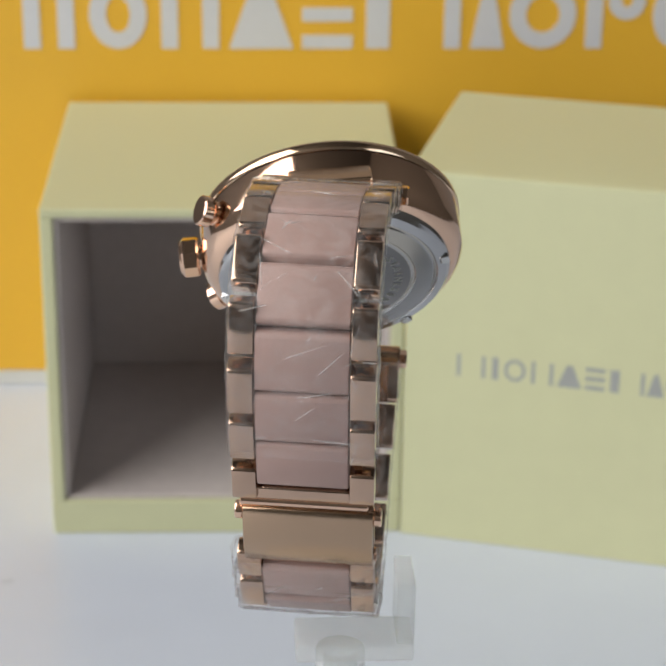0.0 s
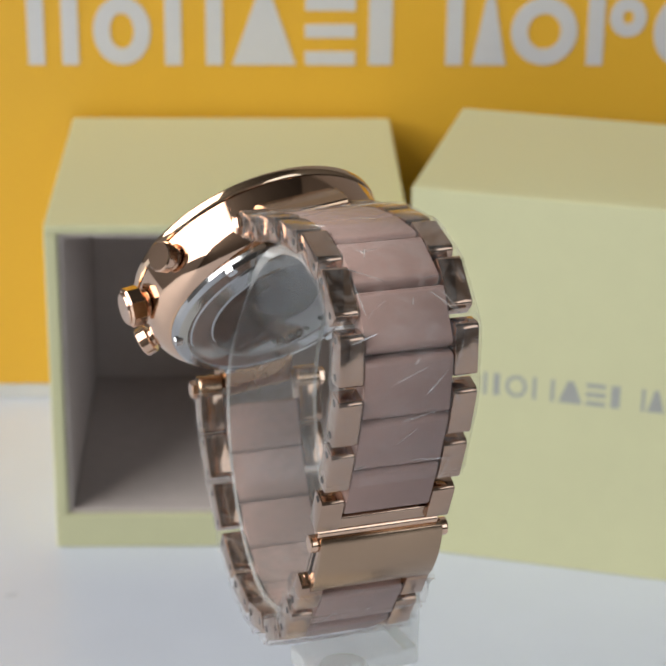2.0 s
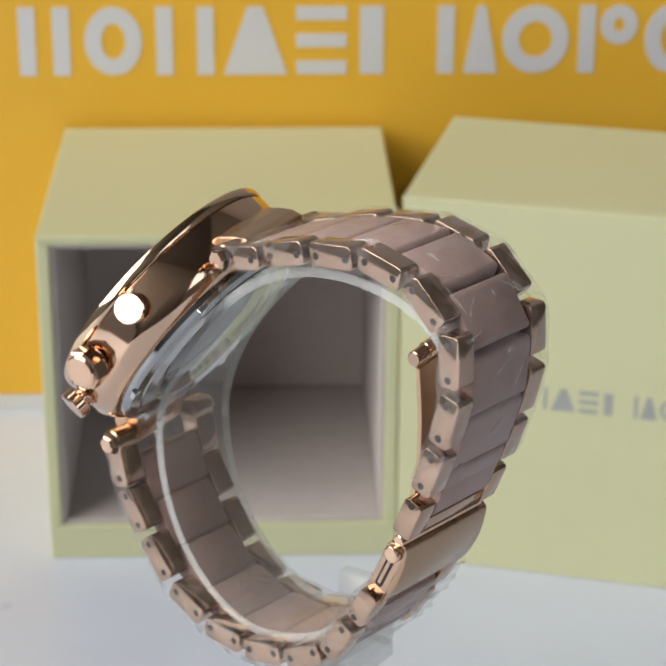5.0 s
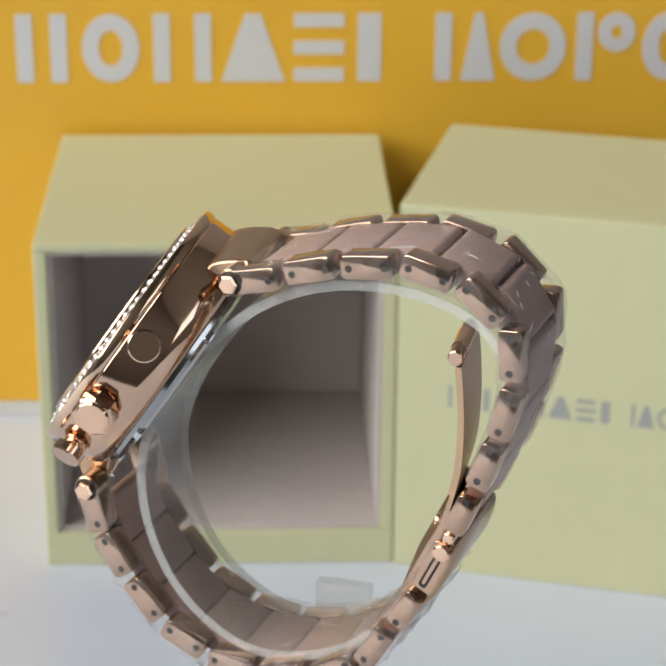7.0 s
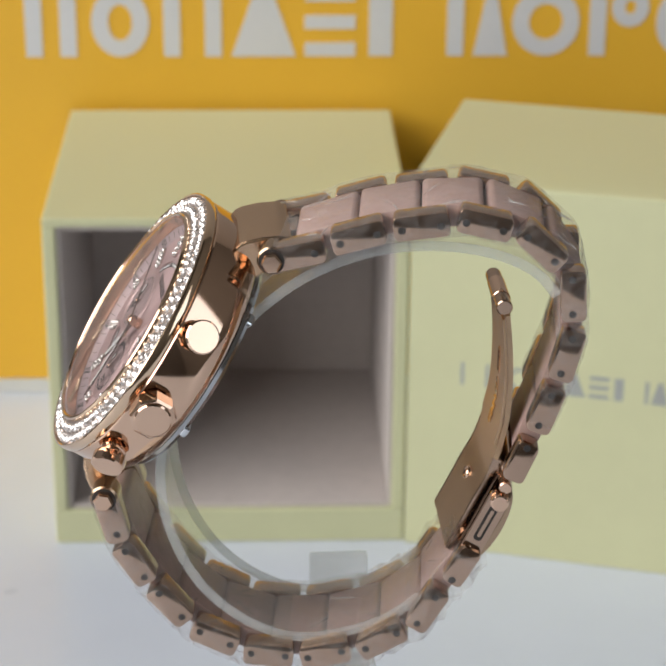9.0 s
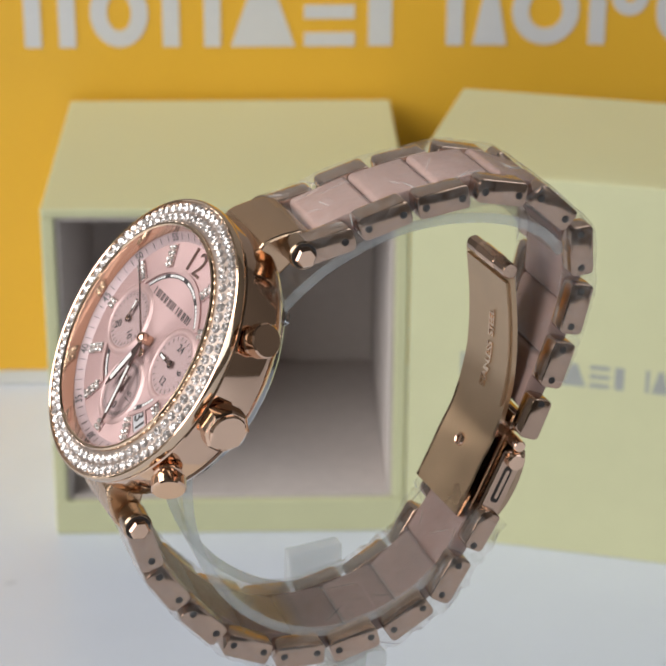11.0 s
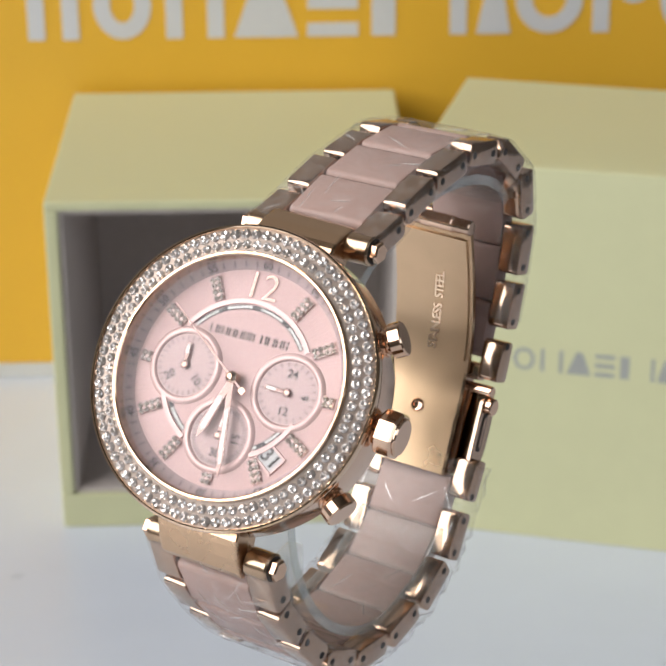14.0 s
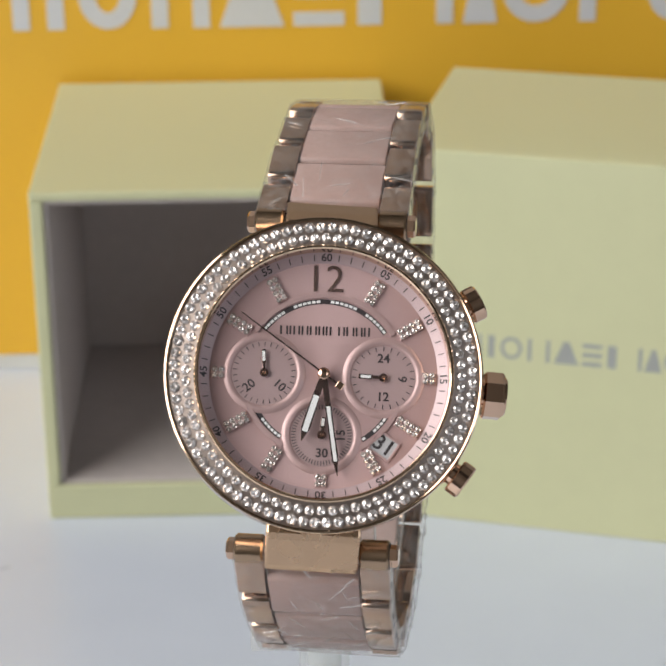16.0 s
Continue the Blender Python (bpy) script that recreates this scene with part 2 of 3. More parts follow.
def sheet(pts, x0, x1, thick, side=1, wave=0.0, seed=0, nx=2):
    """A bent strip: the line pts in (y, z), as wide as x0 to x1, with a thickness to one side."""
    bm = bmesh.new()
    rnd = random.Random(seed)
    cols = []
    k = len(pts)
    for i, (y, z) in enumerate(pts):
        a, b = pts[max(i - 1, 0)], pts[min(i + 1, k - 1)]
        t = Vector((b[0] - a[0], b[1] - a[1])).normalized()
        nrm = Vector((-t.y, t.x)) * side
        row = []
        for d in (0.0, thick):
            for j in range(nx):
                x = x0 + (x1 - x0) * j / (nx - 1)
                w = rnd.uniform(-wave, wave) if wave else 0
                row.append(bm.verts.new((x, y + nrm.x * (d + w), z + nrm.y * (d + w))))
        cols.append(row)
    for a, b in zip(cols, cols[1:]):
        for lo in (0, nx):
            for j in range(nx - 1):
                bm.faces.new((a[lo + j], a[lo + j + 1], b[lo + j + 1], b[lo + j]))
        for j in (0, nx - 1):
            bm.faces.new((a[j], b[j], b[nx + j], a[nx + j]))
    for r in (cols[0], cols[-1]):
        for j in range(nx - 1):
            bm.faces.new((r[j], r[j + 1], r[nx + j + 1], r[nx + j]))
    bmesh.ops.recalc_face_normals(bm, faces=bm.faces)
    return bm


def smooth_line(pts, n=8):
    """A rounded line through the corners pts."""
    out = []
    k = len(pts)
    for i in range(k - 1):
        p0, p1, p2, p3 = (Vector(pts[min(max(j, 0), k - 1)]) for j in (i - 1, i, i + 1, i + 2))
        for s in range(n):
            t = s / n
            out.append(0.5 * (2 * p1 + (p2 - p0) * t + (2 * p0 - 5 * p1 + 4 * p2 - p3) * t * t + (3 * p1 - p0 - 3 * p2 + p3) * t ** 3))
    out.append(Vector(pts[-1]))
    return [(v.x, v.y) for v in out]


# ---- room and table ----


def structure(name, bm, mat, m=None, label=""):
    return tagged(part(name, bm, mat, None, label, m), kind="structure")


structure("floor", block(-1700, 1700, -2500, 1300, -800, -750), FLOOR)
structure("ceiling", block(-1700, 1700, -2500, 1300, 3250, 3300), CEILING)
structure("wall_north", block(-1700, 1700, 1300, 1400, -750, 3250), NORTH)
structure("wall_south", block(-1700, 1700, -2600, -2500, -750, 3250), PLASTER)


def holed_wall(x0, x1, y0, y1, z0, z1):
    """A wall along y with one opening through it."""
    return join([block(x0, x1, -2500, y0, -750, 3250), block(x0, x1, y1, 1300, -750, 3250), block(x0, x1, y0, y1, -750, z0), block(x0, x1, y0, y1, z1, 3250)])


def window_frame(x0, x1, y0, y1, z0, z1, w=40):
    return join([block(x0, x1, y0, y0 + w, z0, z1), block(x0, x1, y1 - w, y1, z0, z1), block(x0, x1, y0 + w, y1 - w, z0, z0 + w), block(x0, x1, y0 + w, y1 - w, z1 - w, z1)])


structure("wall_west", holed_wall(-1700, -1600, -2430, 390, 450, 3170), PALE_WALL)
structure("window_1", window_frame(-1680, -1620, -2430, 390, 450, 3170), WHITE)
structure("wall_east", holed_wall(1600, 1700, -2340, -760, 460, 1740), PLASTER)
structure("window_2", window_frame(1620, 1680, -2340, -760, 460, 1740), WHITE)
table = new("table")
tagged(table, "plain white laminate table top with a slight sheen", "table")
part("tabletop", block(-700, 700, -560, 620, -28, 0, 2.0), TABLE, table)
for lx in (-650, 650):
    for ly in (-510, 570):
        part("leg", block(lx - 25, lx + 25, ly - 25, ly + 25, -750, -28, 2.0), BOARD, table)

# ---- printed board behind the boxes ----
board = new("display_board")
board.matrix_world = mm(0, 363.5, 0) @ pose(0, 0, 0, 0, 0, 2.5)
tagged(board, "upright yellow printed display board with white lettering shapes", "display board")
part("panel", block(-175, 170, 0.6, 5, 0, 240, 0.5), BOARD, board, "white board with a bare lower margin")
part("yellow_sheet", block(-174.5, 169.5, 0, 0.59, 5.6, 239.5), YELLOW, board, "bright yellow printed sheet")


def glyph_bar(x0, x1, z0, z1, d):
    return block(x0, x1, -d, 0, z0, z1, 0.0)


def glyph_ring(x0, x1, z0, z1, d, w):
    bm = bmesh.new()
    n = 32
    cx, cz, rx, rz = (x0 + x1) / 2, (z0 + z1) / 2, (x1 - x0) / 2, (z1 - z0) / 2
    rows = []
    for i in range(n):
        c, s = math.cos(2 * math.pi * i / n), math.sin(2 * math.pi * i / n)
        rows.append([bm.verts.new((cx + q * c, y, cz + p * s)) for q, p in ((rx, rz), (rx - w, rz - w)) for y in (-d, 0)])
    for i in range(n):
        a, b = rows[i], rows[(i + 1) % n]
        bm.faces.new((a[0], b[0], b[2], a[2]))
        bm.faces.new((a[0], b[0], b[1], a[1]))
        bm.faces.new((a[2], b[2], b[3], a[3]))
    bmesh.ops.recalc_face_normals(bm, faces=bm.faces)
    return bm


def glyph_tri(x0, x1, z0, z1, d):
    bm = bmesh.new()
    w = (x1 - x0) * 0.12
    c = (x0 + x1) / 2
    f = [bm.verts.new((x, -d, z)) for x, z in ((x0, z0), (x1, z0), (c + w, z1), (c - w, z1))]
    k = [bm.verts.new((v.co.x, 0, v.co.z)) for v in f]
    bm.faces.new(f)
    for i in range(4):
        bm.faces.new((f[i], f[(i + 1) % 4], k[(i + 1) % 4], k[i]))
    bmesh.ops.recalc_face_normals(bm, faces=bm.faces)
    return bm


def mark_row(parent, mat, m, x0, z0, h, d, name, weight=5.2, wide=1.0):
    """A row of plain shapes as wide and heavy as a line of capitals h high."""
    u = h / 21.8 * wide
    w = weight * h / 21.8
    z1 = z0 + h
    x = x0

    def put(bm):
        part(name, bm, mat, parent, "", m)

    spans = [("bars", 23.6, 5.4), ("bar", 5.2, 4.6), ("ring", 17.9, 4.4), ("bars", 18, 3.0), ("tri", 20.0, 2.8), ("rows", 15.8, 4.2),
             ("bar", 7.4, 17.0), ("bartri", 19, 1.4), ("ring", 21, 3.2), ("barring", 18.5, 2.5), ("ring", 16, 0)]
    for kind, width, gap in spans:
        e = x + width * u
        if kind == "bar":
            put(glyph_bar(x, e, z0, z1, d))
        elif kind == "bars":
            put(join([glyph_bar(x, x + w, z0, z1, d), glyph_bar(e - w, e, z0, z1, d)]))
        elif kind == "ring":
            put(glyph_ring(x, e, z0, z1, d, w))
        elif kind == "tri":
            put(glyph_tri(x, e, z0, z1, d))
        elif kind == "rows":
            put(join([glyph_bar(x, e, z0 + a * h, z0 + (a + 0.2) * h, d) for a in (0, 0.4, 0.8)]))
        elif kind == "bartri":
            put(join([glyph_bar(x, x + w, z0, z1, d), glyph_tri(x + 1.6 * w, e, z0, z1, d)]))
        else:
            put(join([glyph_bar(x, x + w, z0, z1, d), glyph_ring(x + 1.3 * w, e, z0 + 0.42 * h, z1, d, w * 0.8)]))
        x = e + gap * u


mark_row(board, WHITE_PRINT, mm(0, 0, 0), -116.6, 115.4, 21.8, 0.25, "print_mark")

# ---- gift box and its lid ----
gift = new("gift_box")
gift.matrix_world = mm(-81, 257.4, 0) @ pose(0, 0, 0, 0, 0, 2.0)
tagged(gift, "open pale yellow-green card gift box lying on its side, grey lined", "gift box")
BW, BH, BD = 99.8, 99.4, 98.5


def card_box(parent, w, d, h, wall_l, wall_t, wall_b, back):
    part("side_panel", block(0, wall_l, 0, d, wall_b, h - wall_t, 0.5), CARTON, parent)
    part("side_panel", block(w - wall_l, w, 0, d, wall_b, h - wall_t, 0.5), CARTON, parent)
    part("top_panel", block(0, w, 0, d, h - wall_t, h, 0.5), CARTON, parent)
    part("bottom_panel", block(0, w, 0, d, 0, wall_b, 0.5), CARTON, parent)
    part("end_panel", block(wall_l, w - wall_l, back[0], back[1], wall_b, h - wall_t, 0.0), CARTON, parent)


card_box(gift, BW, BD, BH, 3.6, 2.6, 10.6, (BD - 3, BD))
for bounds in ((3.7, 4.9, 1.2, 95, 10.8, 96.6), (BW - 4.9, BW - 3.7, 1.2, 95, 10.8, 96.6), (5, BW - 5, 1.2, 95, 10.7, 11.8), (5, BW - 5, 1.2, 95, 95.5, 96.7), (5, BW - 5, 93.5, 95.2, 12, 95.4)):
    part("lining_panel", block(*bounds, 0.2), LINING, gift, "grey-brown fabric lining")

lid = new("gift_carton")
lid.matrix_world = mm(18.9, 260.0, 0) @ pose(0, 0, 0, 0, 0, -13.6)
tagged(lid, "pale yellow-green card carton cover standing on edge with grey print", "carton")
part("front_panel", block(0, 112, 0, 2.6, 0, 110.8, 0.4), CARTON, lid)
part("side_panel", block(0, 2.6, 2.62, 76, 2.62, 108.18, 0.3), CARTON, lid)
part("side_panel", block(109.4, 112, 2.62, 76, 2.62, 108.18, 0.3), CARTON, lid)
part("top_panel", block(0, 112, 2.62, 76, 108.2, 110.8, 0.3), CARTON, lid)
part("bottom_panel", block(0, 112, 2.62, 76, 0, 2.6, 0.3), CARTON, lid)
mark_row(lid, GREY_PRINT, mm(0, 0, 0), 14.9, 52.0, 6.7, 0.06, "print_mark", 3.5, 1.11)

# ---- the watch: x to the crown, y to twelve o'clock, z out of the dial, from the dial's centre ----
AXIS_Z = 0.120
watch = new("wristwatch")
watch.matrix_world = pose(0, 0, AXIS_Z)
tagged(watch, "rose-gold chronograph wristwatch with crystal bezel, blush dial and film-wrapped bracelet", "wristwatch")
TILT = mm(0.57, -29.13, 180.0) @ pose(0, 0, 0, 56.05, 4.27, -0.07)
MW = mm(0, 0, -AXIS_Z / MM) @ TILT
CASE = MW @ Matrix.Scale(1.016, 4)
# the bracelet hangs a few degrees askew of the case
BR = mm(0.35, 0.45, -10.38) @ pose(0, 0, 0, 0, -9.3, 0) @ mm(0, 0, 10)
MB = MW @ BR

case = part("case", lathe([(15.5, -7.7), (17.4, -7.55), (18.1, -7.1), (18.8, -6.3), (19.35, -5.3), (19.52, -4.7), (19.52, 0.1), (19.4, 0.28), (19.1, 0.3), (19.1, 0.5), (15.5, 0.5)], 128),
            GOLD, watch, "polished rose-gold case", CASE, True, 30)
part("bezel", lathe([(18.8, 0.36), (19.45, 0.38), (19.62, 0.55), (19.72, 0.85), (19.72, 1.55), (19.62, 1.85), (19.42, 1.95), (19.26, 1.85), (19.2, 1.45), (16.05, 2.25), (16.0, 2.75), (15.85, 2.95), (15.62, 2.98), (15.45, 2.8), (15.4, 0.8), (16.0, 0.4)], 128),
     PALE_GOLD, case, "polished gold bezel", None, True, 30)
back = part("case_back", lathe([(0, -9.3), (11.4, -9.3), (11.6, -9.15), (11.9, -9.15), (12.1, -9.3), (14.7, -9.2), (14.9, -9.0), (15.2, -9.0), (15.4, -9.15), (16.7, -8.75), (17.2, -8.2), (17.35, -7.6), (15.4, -7.5)], 96), STEEL_SATIN, case, "silver steel case back", None, True, 25)
part("centre_disc", lathe([(0, -9.38), (11.2, -9.36), (11.35, -9.28), (11.35, -9.2)], 96), STEEL_MIRROR, back, "mirror-polished centre of the case back", None, True, 30)
for i in range(6):
    part("notch", moved(block(-0.8, 0.8, 15.9, 17.3, -9.15, -8.2, 0.2), Matrix.Rotation(radians(60 * i + 20), 4, "Z")), STEEL, back)
for i, ch in enumerate("STAINLESS STEEL"):
    if ch != " ":
        a = radians(-60 - i * 8.5)
        lettering("letter", ch, 1.6, GREY_PRINT, back, Matrix.Rotation(math.pi, 4, "Y") @ Matrix.Rotation(a, 4, "Z") @ mm(0, 9.4, 9.40) , 0.04)


def crown_side(angle):
    return mm(0, 0, -2.3) @ Matrix.Rotation(radians(angle), 4, "Z")


def eight(r, x0, x1, n=8, bevel=0.3):
    bm = lathe([(0, x0), (r - bevel, x0), (r, x0 + bevel), (r, x1 - bevel), (r - bevel, x1), (0, x1)], n)
    return moved(bm, Matrix.Rotation(radians(90), 4, "Y") @ Matrix.Rotation(radians(22.5), 4, "Z"))


crown = part("crown", join([rod(1.7, 18.6, 20.3), eight(3.05, 20.0, 22.6, 8, 0.3), rod(2.45, 22.4, 22.95, 32, 0.2)]), GOLD, case, "eight-sided rose-gold crown", crown_side(-2.3), True, 20)
part("collar", rod(2.2, 18.7, 19.7), GOLD, crown)
for a in (30, -33):
    p = part("pusher", join([rod(1.45, 18.2, 20.5), rod(2.25, 20.3, 22.1, 32, 0.2)]), GOLD, case, "round rose-gold push button", crown_side(a), True, 25)
    part("collar", rod(2.45, 18.3, 19.35, 32, 0.2), GOLD, p)
    part("collar", rod(1.8, 19.3, 19.8, 32, 0.15), GOLD, p)

# bezel crystals, two staggered rows


def gem(r, h):
    """A brilliant: girdle, kite facets, a table with the star of the pavilion sunk in it."""
    bm = bmesh.new()

    def ring(q, z, turn):
        return [bm.verts.new((q * math.cos(math.pi * (i + turn) / 4), q * math.sin(math.pi * (i + turn) / 4), z)) for i in range(8)]

    base, girdle, mid, top = ring(r, -0.1, 0), ring(r, 0.22 * h, 0), ring(r * 0.82, 0.66 * h, 0.5), ring(r * 0.52, h, 0)
    star, low = ring(r * 0.3, h * 0.8, 0.5), bm.verts.new((0, 0, h * 0.45))
    for i in range(8):
        j = (i + 1) % 8
        bm.faces.new((base[i], base[j], girdle[j], girdle[i]))
        bm.faces.new((girdle[i], girdle[j], mid[i]))
        bm.faces.new((mid[i], girdle[j], mid[j], top[j]))
        bm.faces.new((mid[i], top[j], top[i]))
        bm.faces.new((top[i], top[j], star[i]))
        bm.faces.new((star[i], top[j], star[j]))
        bm.faces.new((star[i], star[j], low))
    bmesh.ops.recalc_face_normals(bm, faces=bm.faces)
    me = bpy.data.meshes.new("crystal")
    for v in bm.verts:
        v.co *= MM
    bm.to_mesh(me)
    bm.free()
    me.materials.append(STONE)
    return me


bezel = case.children[0]
part("stone_setting", lathe([(19.22, 1.50), (16.04, 2.31), (16.04, 2.2), (19.22, 1.4)], 128, True), SETTING, bezel, "dark setting between the crystals", None, True, 30)
GEM, CHIP = gem(0.75, 0.5), gem(0.41, 0.35)
rnd = random.Random(4)
for row, (r, z, n) in enumerate(((18.38, 1.64, 80), (16.92, 2.0, 76))):
    for i in range(n):
        a = 2 * math.pi * (i + 0.5 * row) / n
        tip = Matrix.Rotation(rnd.uniform(-0.24, 0.24), 4, "X") @ Matrix.Rotation(rnd.uniform(-0.24, 0.24) + radians(14), 4, "Y") @ Matrix.Rotation(rnd.uniform(0, 0.7), 4, "Z")
        ob = part("crystal", GEM, STONE, bezel, "", mm(r * math.cos(a), r * math.sin(a), z) @ Matrix.Rotation(a, 4, "Z") @ tip)
        ob.scale *= (1.0, 0.92)[row]

# dial
dial = part("dial", lathe([(0, 0.0), (14.2, 0.0), (14.2, -0.5), (0, -0.5)], 128), DIAL, watch, "blush pink sunray dial", CASE @ Matrix.Rotation(radians(1.9), 4, "Z"))
part("flange", lathe([(14.15, 0.02), (15.45, 0.75), (15.5, -0.3), (14.15, -0.3)], 128), RING, dial, "pink minute ring", None, True, 30)
glass = part("watch_glass", lathe([(0, 3.12), (5, 3.1), (10, 3.03), (14.4, 2.88), (15.3, 2.75), (15.35, 2.6)], 96), GLASS, watch, "domed clear watch glass", CASE, True, 60)
glass.visible_shadow = False


def clock(angle, r, z=0.0, turn=0.0):
    """A place at an angle clockwise from twelve, its y axis pointing outwards."""
    return Matrix.Rotation(radians(-angle), 4, "Z") @ mm(0, r, z) @ Matrix.Rotation(radians(turn), 4, "Z")


tick_mesh = bpy.data.meshes.new("tick")
bm = block(-0.06, 0.06, -0.42, 0.42, 0, 0.03)
for v in bm.verts:
    v.co *= MM
bm.to_mesh(tick_mesh)
bm.free()
tick_mesh.materials.append(INK)
SLOPE = Matrix.Rotation(radians(29.3), 4, "X")
for i in range(60):
    if i % 5:
        part("minute_tick", tick_mesh, INK, dial, "", clock(i * 6, 14.80, 0.40) @ SLOPE)
for h in range(1, 13):
    lettering("minute_figure", "%02d" % (h * 5), 1.4, INK, dial, clock(h * 30, 14.80, 0.41) @ SLOPE, 0.03)
for h in (1, 2, 3, 4, 5, 6, 7, 8, 9, 10, 11):
    single = h in (3, 6, 9)
    r = 13.05 if single else 12.2
    ln = 0.85 if single else 1.65
    mk = part("hour_marker", block(-0.72, 0.72, -ln, ln, 0.01, 0.22, 0.05), RIM, dial, "crystal-set hour marker", clock(h * 30, r))
    for iy in range(2 if single else 4):
        for ix in (-0.38, 0.38):
            part("crystal", CHIP, STONE, mk, "", mm(ix, (iy - (0.5 if single else 1.5)) * 0.82, 0.2) @ Matrix.Rotation(rnd.uniform(-0.3, 0.3), 4, "X") @ Matrix.Rotation(rnd.uniform(-0.3, 0.3), 4, "Y"))
lettering("twelve", "12", 4.9, material("rose_numeral", (0.30, 0.195, 0.17), 0.25, 0.8), dial, mm(-0.1, 12.0, 0.09), 0.18, "applied metallic figure twelve", -0.005)
# row of plain marks under twelve
xs = -5.55
for wd in (1.0, 0.3, 0.85, 0.85, 0.9, 0.75, 0.7, -0.5, 0.85, 1.0, 0.85, 0.75):
    if wd > 0:
        bars = [block(xs, xs + 0.22, 5.05, 6.15, 0.0, 0.05)]
        if wd > 0.5:
            bars.append(block(xs + wd - 0.22, xs + wd, 5.05, 6.15, 0.0, 0.05))
        part("dial_mark", join(bars), INK, dial)
    xs += abs(wd) + 0.17


def arc(r0, r1, a0, a1, z0, z1, n=40):
    """A flat curved bar between two angles clockwise from twelve."""
    bm = bmesh.new()
    rows = []
    for i in range(n + 1):
        a = radians(a0 + (a1 - a0) * i / n)
        rows.append([bm.verts.new((r * math.sin(a), r * math.cos(a), z)) for r in (r0, r1) for z in (z0, z1)])
    for a, b in zip(rows, rows[1:]):
        bm.faces.new((a[1], b[1], b[3], a[3]))
        bm.faces.new((a[0], b[0], b[1], a[1]))
        bm.faces.new((a[2], b[2], b[3], a[3]))
    for r in (rows[0], rows[-1]):
        bm.faces.new((r[0], r[1], r[3], r[2]))
    bmesh.ops.recalc_face_normals(bm, faces=bm.faces)
    return bm


for a0, a1 in ((-54, 54), (116, 148), (213, 244)):
    tk = part("track", arc(9.0, 9.6, a0, a1, 0.0, 0.05), INK, dial, "black seconds track with white blocks")
    n = round((a1 - a0) / 3.6)
    for i in range(n):
        if (i + 2) % 8 > 1:
            s = a0 + (a1 - a0) * i / n
            part("block", arc(9.14, 9.46, s + 0.4, s + (a1 - a0) / n - 0.4, 0.03, 0.08, 3), WHITE, tk)
    part("raised_rim", arc(9.75, 10.35, a0 - 4, a1 + 4, 0.0, 0.28), RIM, dial, "raised rose rim")


def subdial(x, y, r, figures, ticks, hand_angle, hand_len):
    sd = part("subdial", lathe([(0, 0.06), (r - 0.25, 0.06), (r - 0.2, 0.02), (r - 0.2, -0.1)], 64), SUB, dial, "pink chronograph subdial", mm(x, y, 0))
    part("raised_rim", lathe([(r - 0.3, 0.05), (r - 0.15, 0.26), (r + 0.3, 0.3), (r + 0.75, 0.02)], 64), RIM, sd, "", None, True, 60)
    for i in range(ticks):
        t = moved(block(-0.05, 0.05, r - 1.0, r - 0.45, 0.06, 0.1), Matrix.Rotation(2 * math.pi * i / ticks, 4, "Z"))
        part("tick", t, INK, sd)
    for text, ang, rad, turn in figures:
        lettering("figure", text, 1.55, INK, sd, clock(ang, rad, 0.09, ang + turn), 0.03)
    hd = part("subdial_hand", join([block(-0.22, 0.22, 0.5, hand_len, 0.4, 0.52, 0.05), block(-0.3, 0.3, hand_len * 0.42, hand_len, 0.42, 0.53, 0.05), moved(rod(0.55, 0.3, 0.55), Matrix.Rotation(radians(-90), 4, "Y"))]),
              HAND, sd, "", Matrix.Rotation(radians(-hand_angle), 4, "Z"))
    part("lume", block(-0.18, 0.18, hand_len * 0.5, hand_len * 0.92, 0.53, 0.55), WHITE, hd)
    part("hub", moved(rod(0.3, 0.2, 0.62), Matrix.Rotation(radians(-90), 4, "Y")), GOLD, sd)


SUB = material("subdial_lacquer", (0.40, 0.285, 0.28), 0.48, 0.22, 0.04, 500.0)
HAND = material("dark_rose_hand", (0.22, 0.15, 0.135), 0.2, 0.9)
subdial(-7.35, 0.1, 4.35, (("20", -132, 2.45, 40), ("10", 128, 2.45, -40)), 30, -3, 2.9)
subdial(7.4, -0.1, 4.35, (("24", 0, 2.4, 0), ("6", 92, 2.45, 90), ("12", 180, 2.4, 0)), 24, 272, 3.1)
subdial(-0.05, -7.45, 4.2, (("30", 178, 2.25, 0), ("15", 90, 2.4, 90)), 60, 5, 2.2)
DATE = material("grey_date_disc", (0.45, 0.45, 0.46), 0.5)
dw = part("date_window", join([block(-1.35, 1.35, -1.15, 1.15, 0.02, 0.1), ]), DATE, dial, "date window showing thirty-one", mm(7.65, -8.55, 0) @ Matrix.Rotation(radians(-33), 4, "Z"))
part("frame", join([block(-1.6, 1.6, -1.45, -1.15, 0.02, 0.28, 0.06), block(-1.6, 1.6, 1.15, 1.45, 0.02, 0.28, 0.06), block(-1.65, -1.35, -1.15, 1.15, 0.02, 0.28, 0.06), block(1.35, 1.65, -1.15, 1.15, 0.02, 0.28, 0.06)]), RIM, dw)
lettering("date_figure", "31", 2.7, INK, dw, mm(0, 0, 0.12), 0.03)


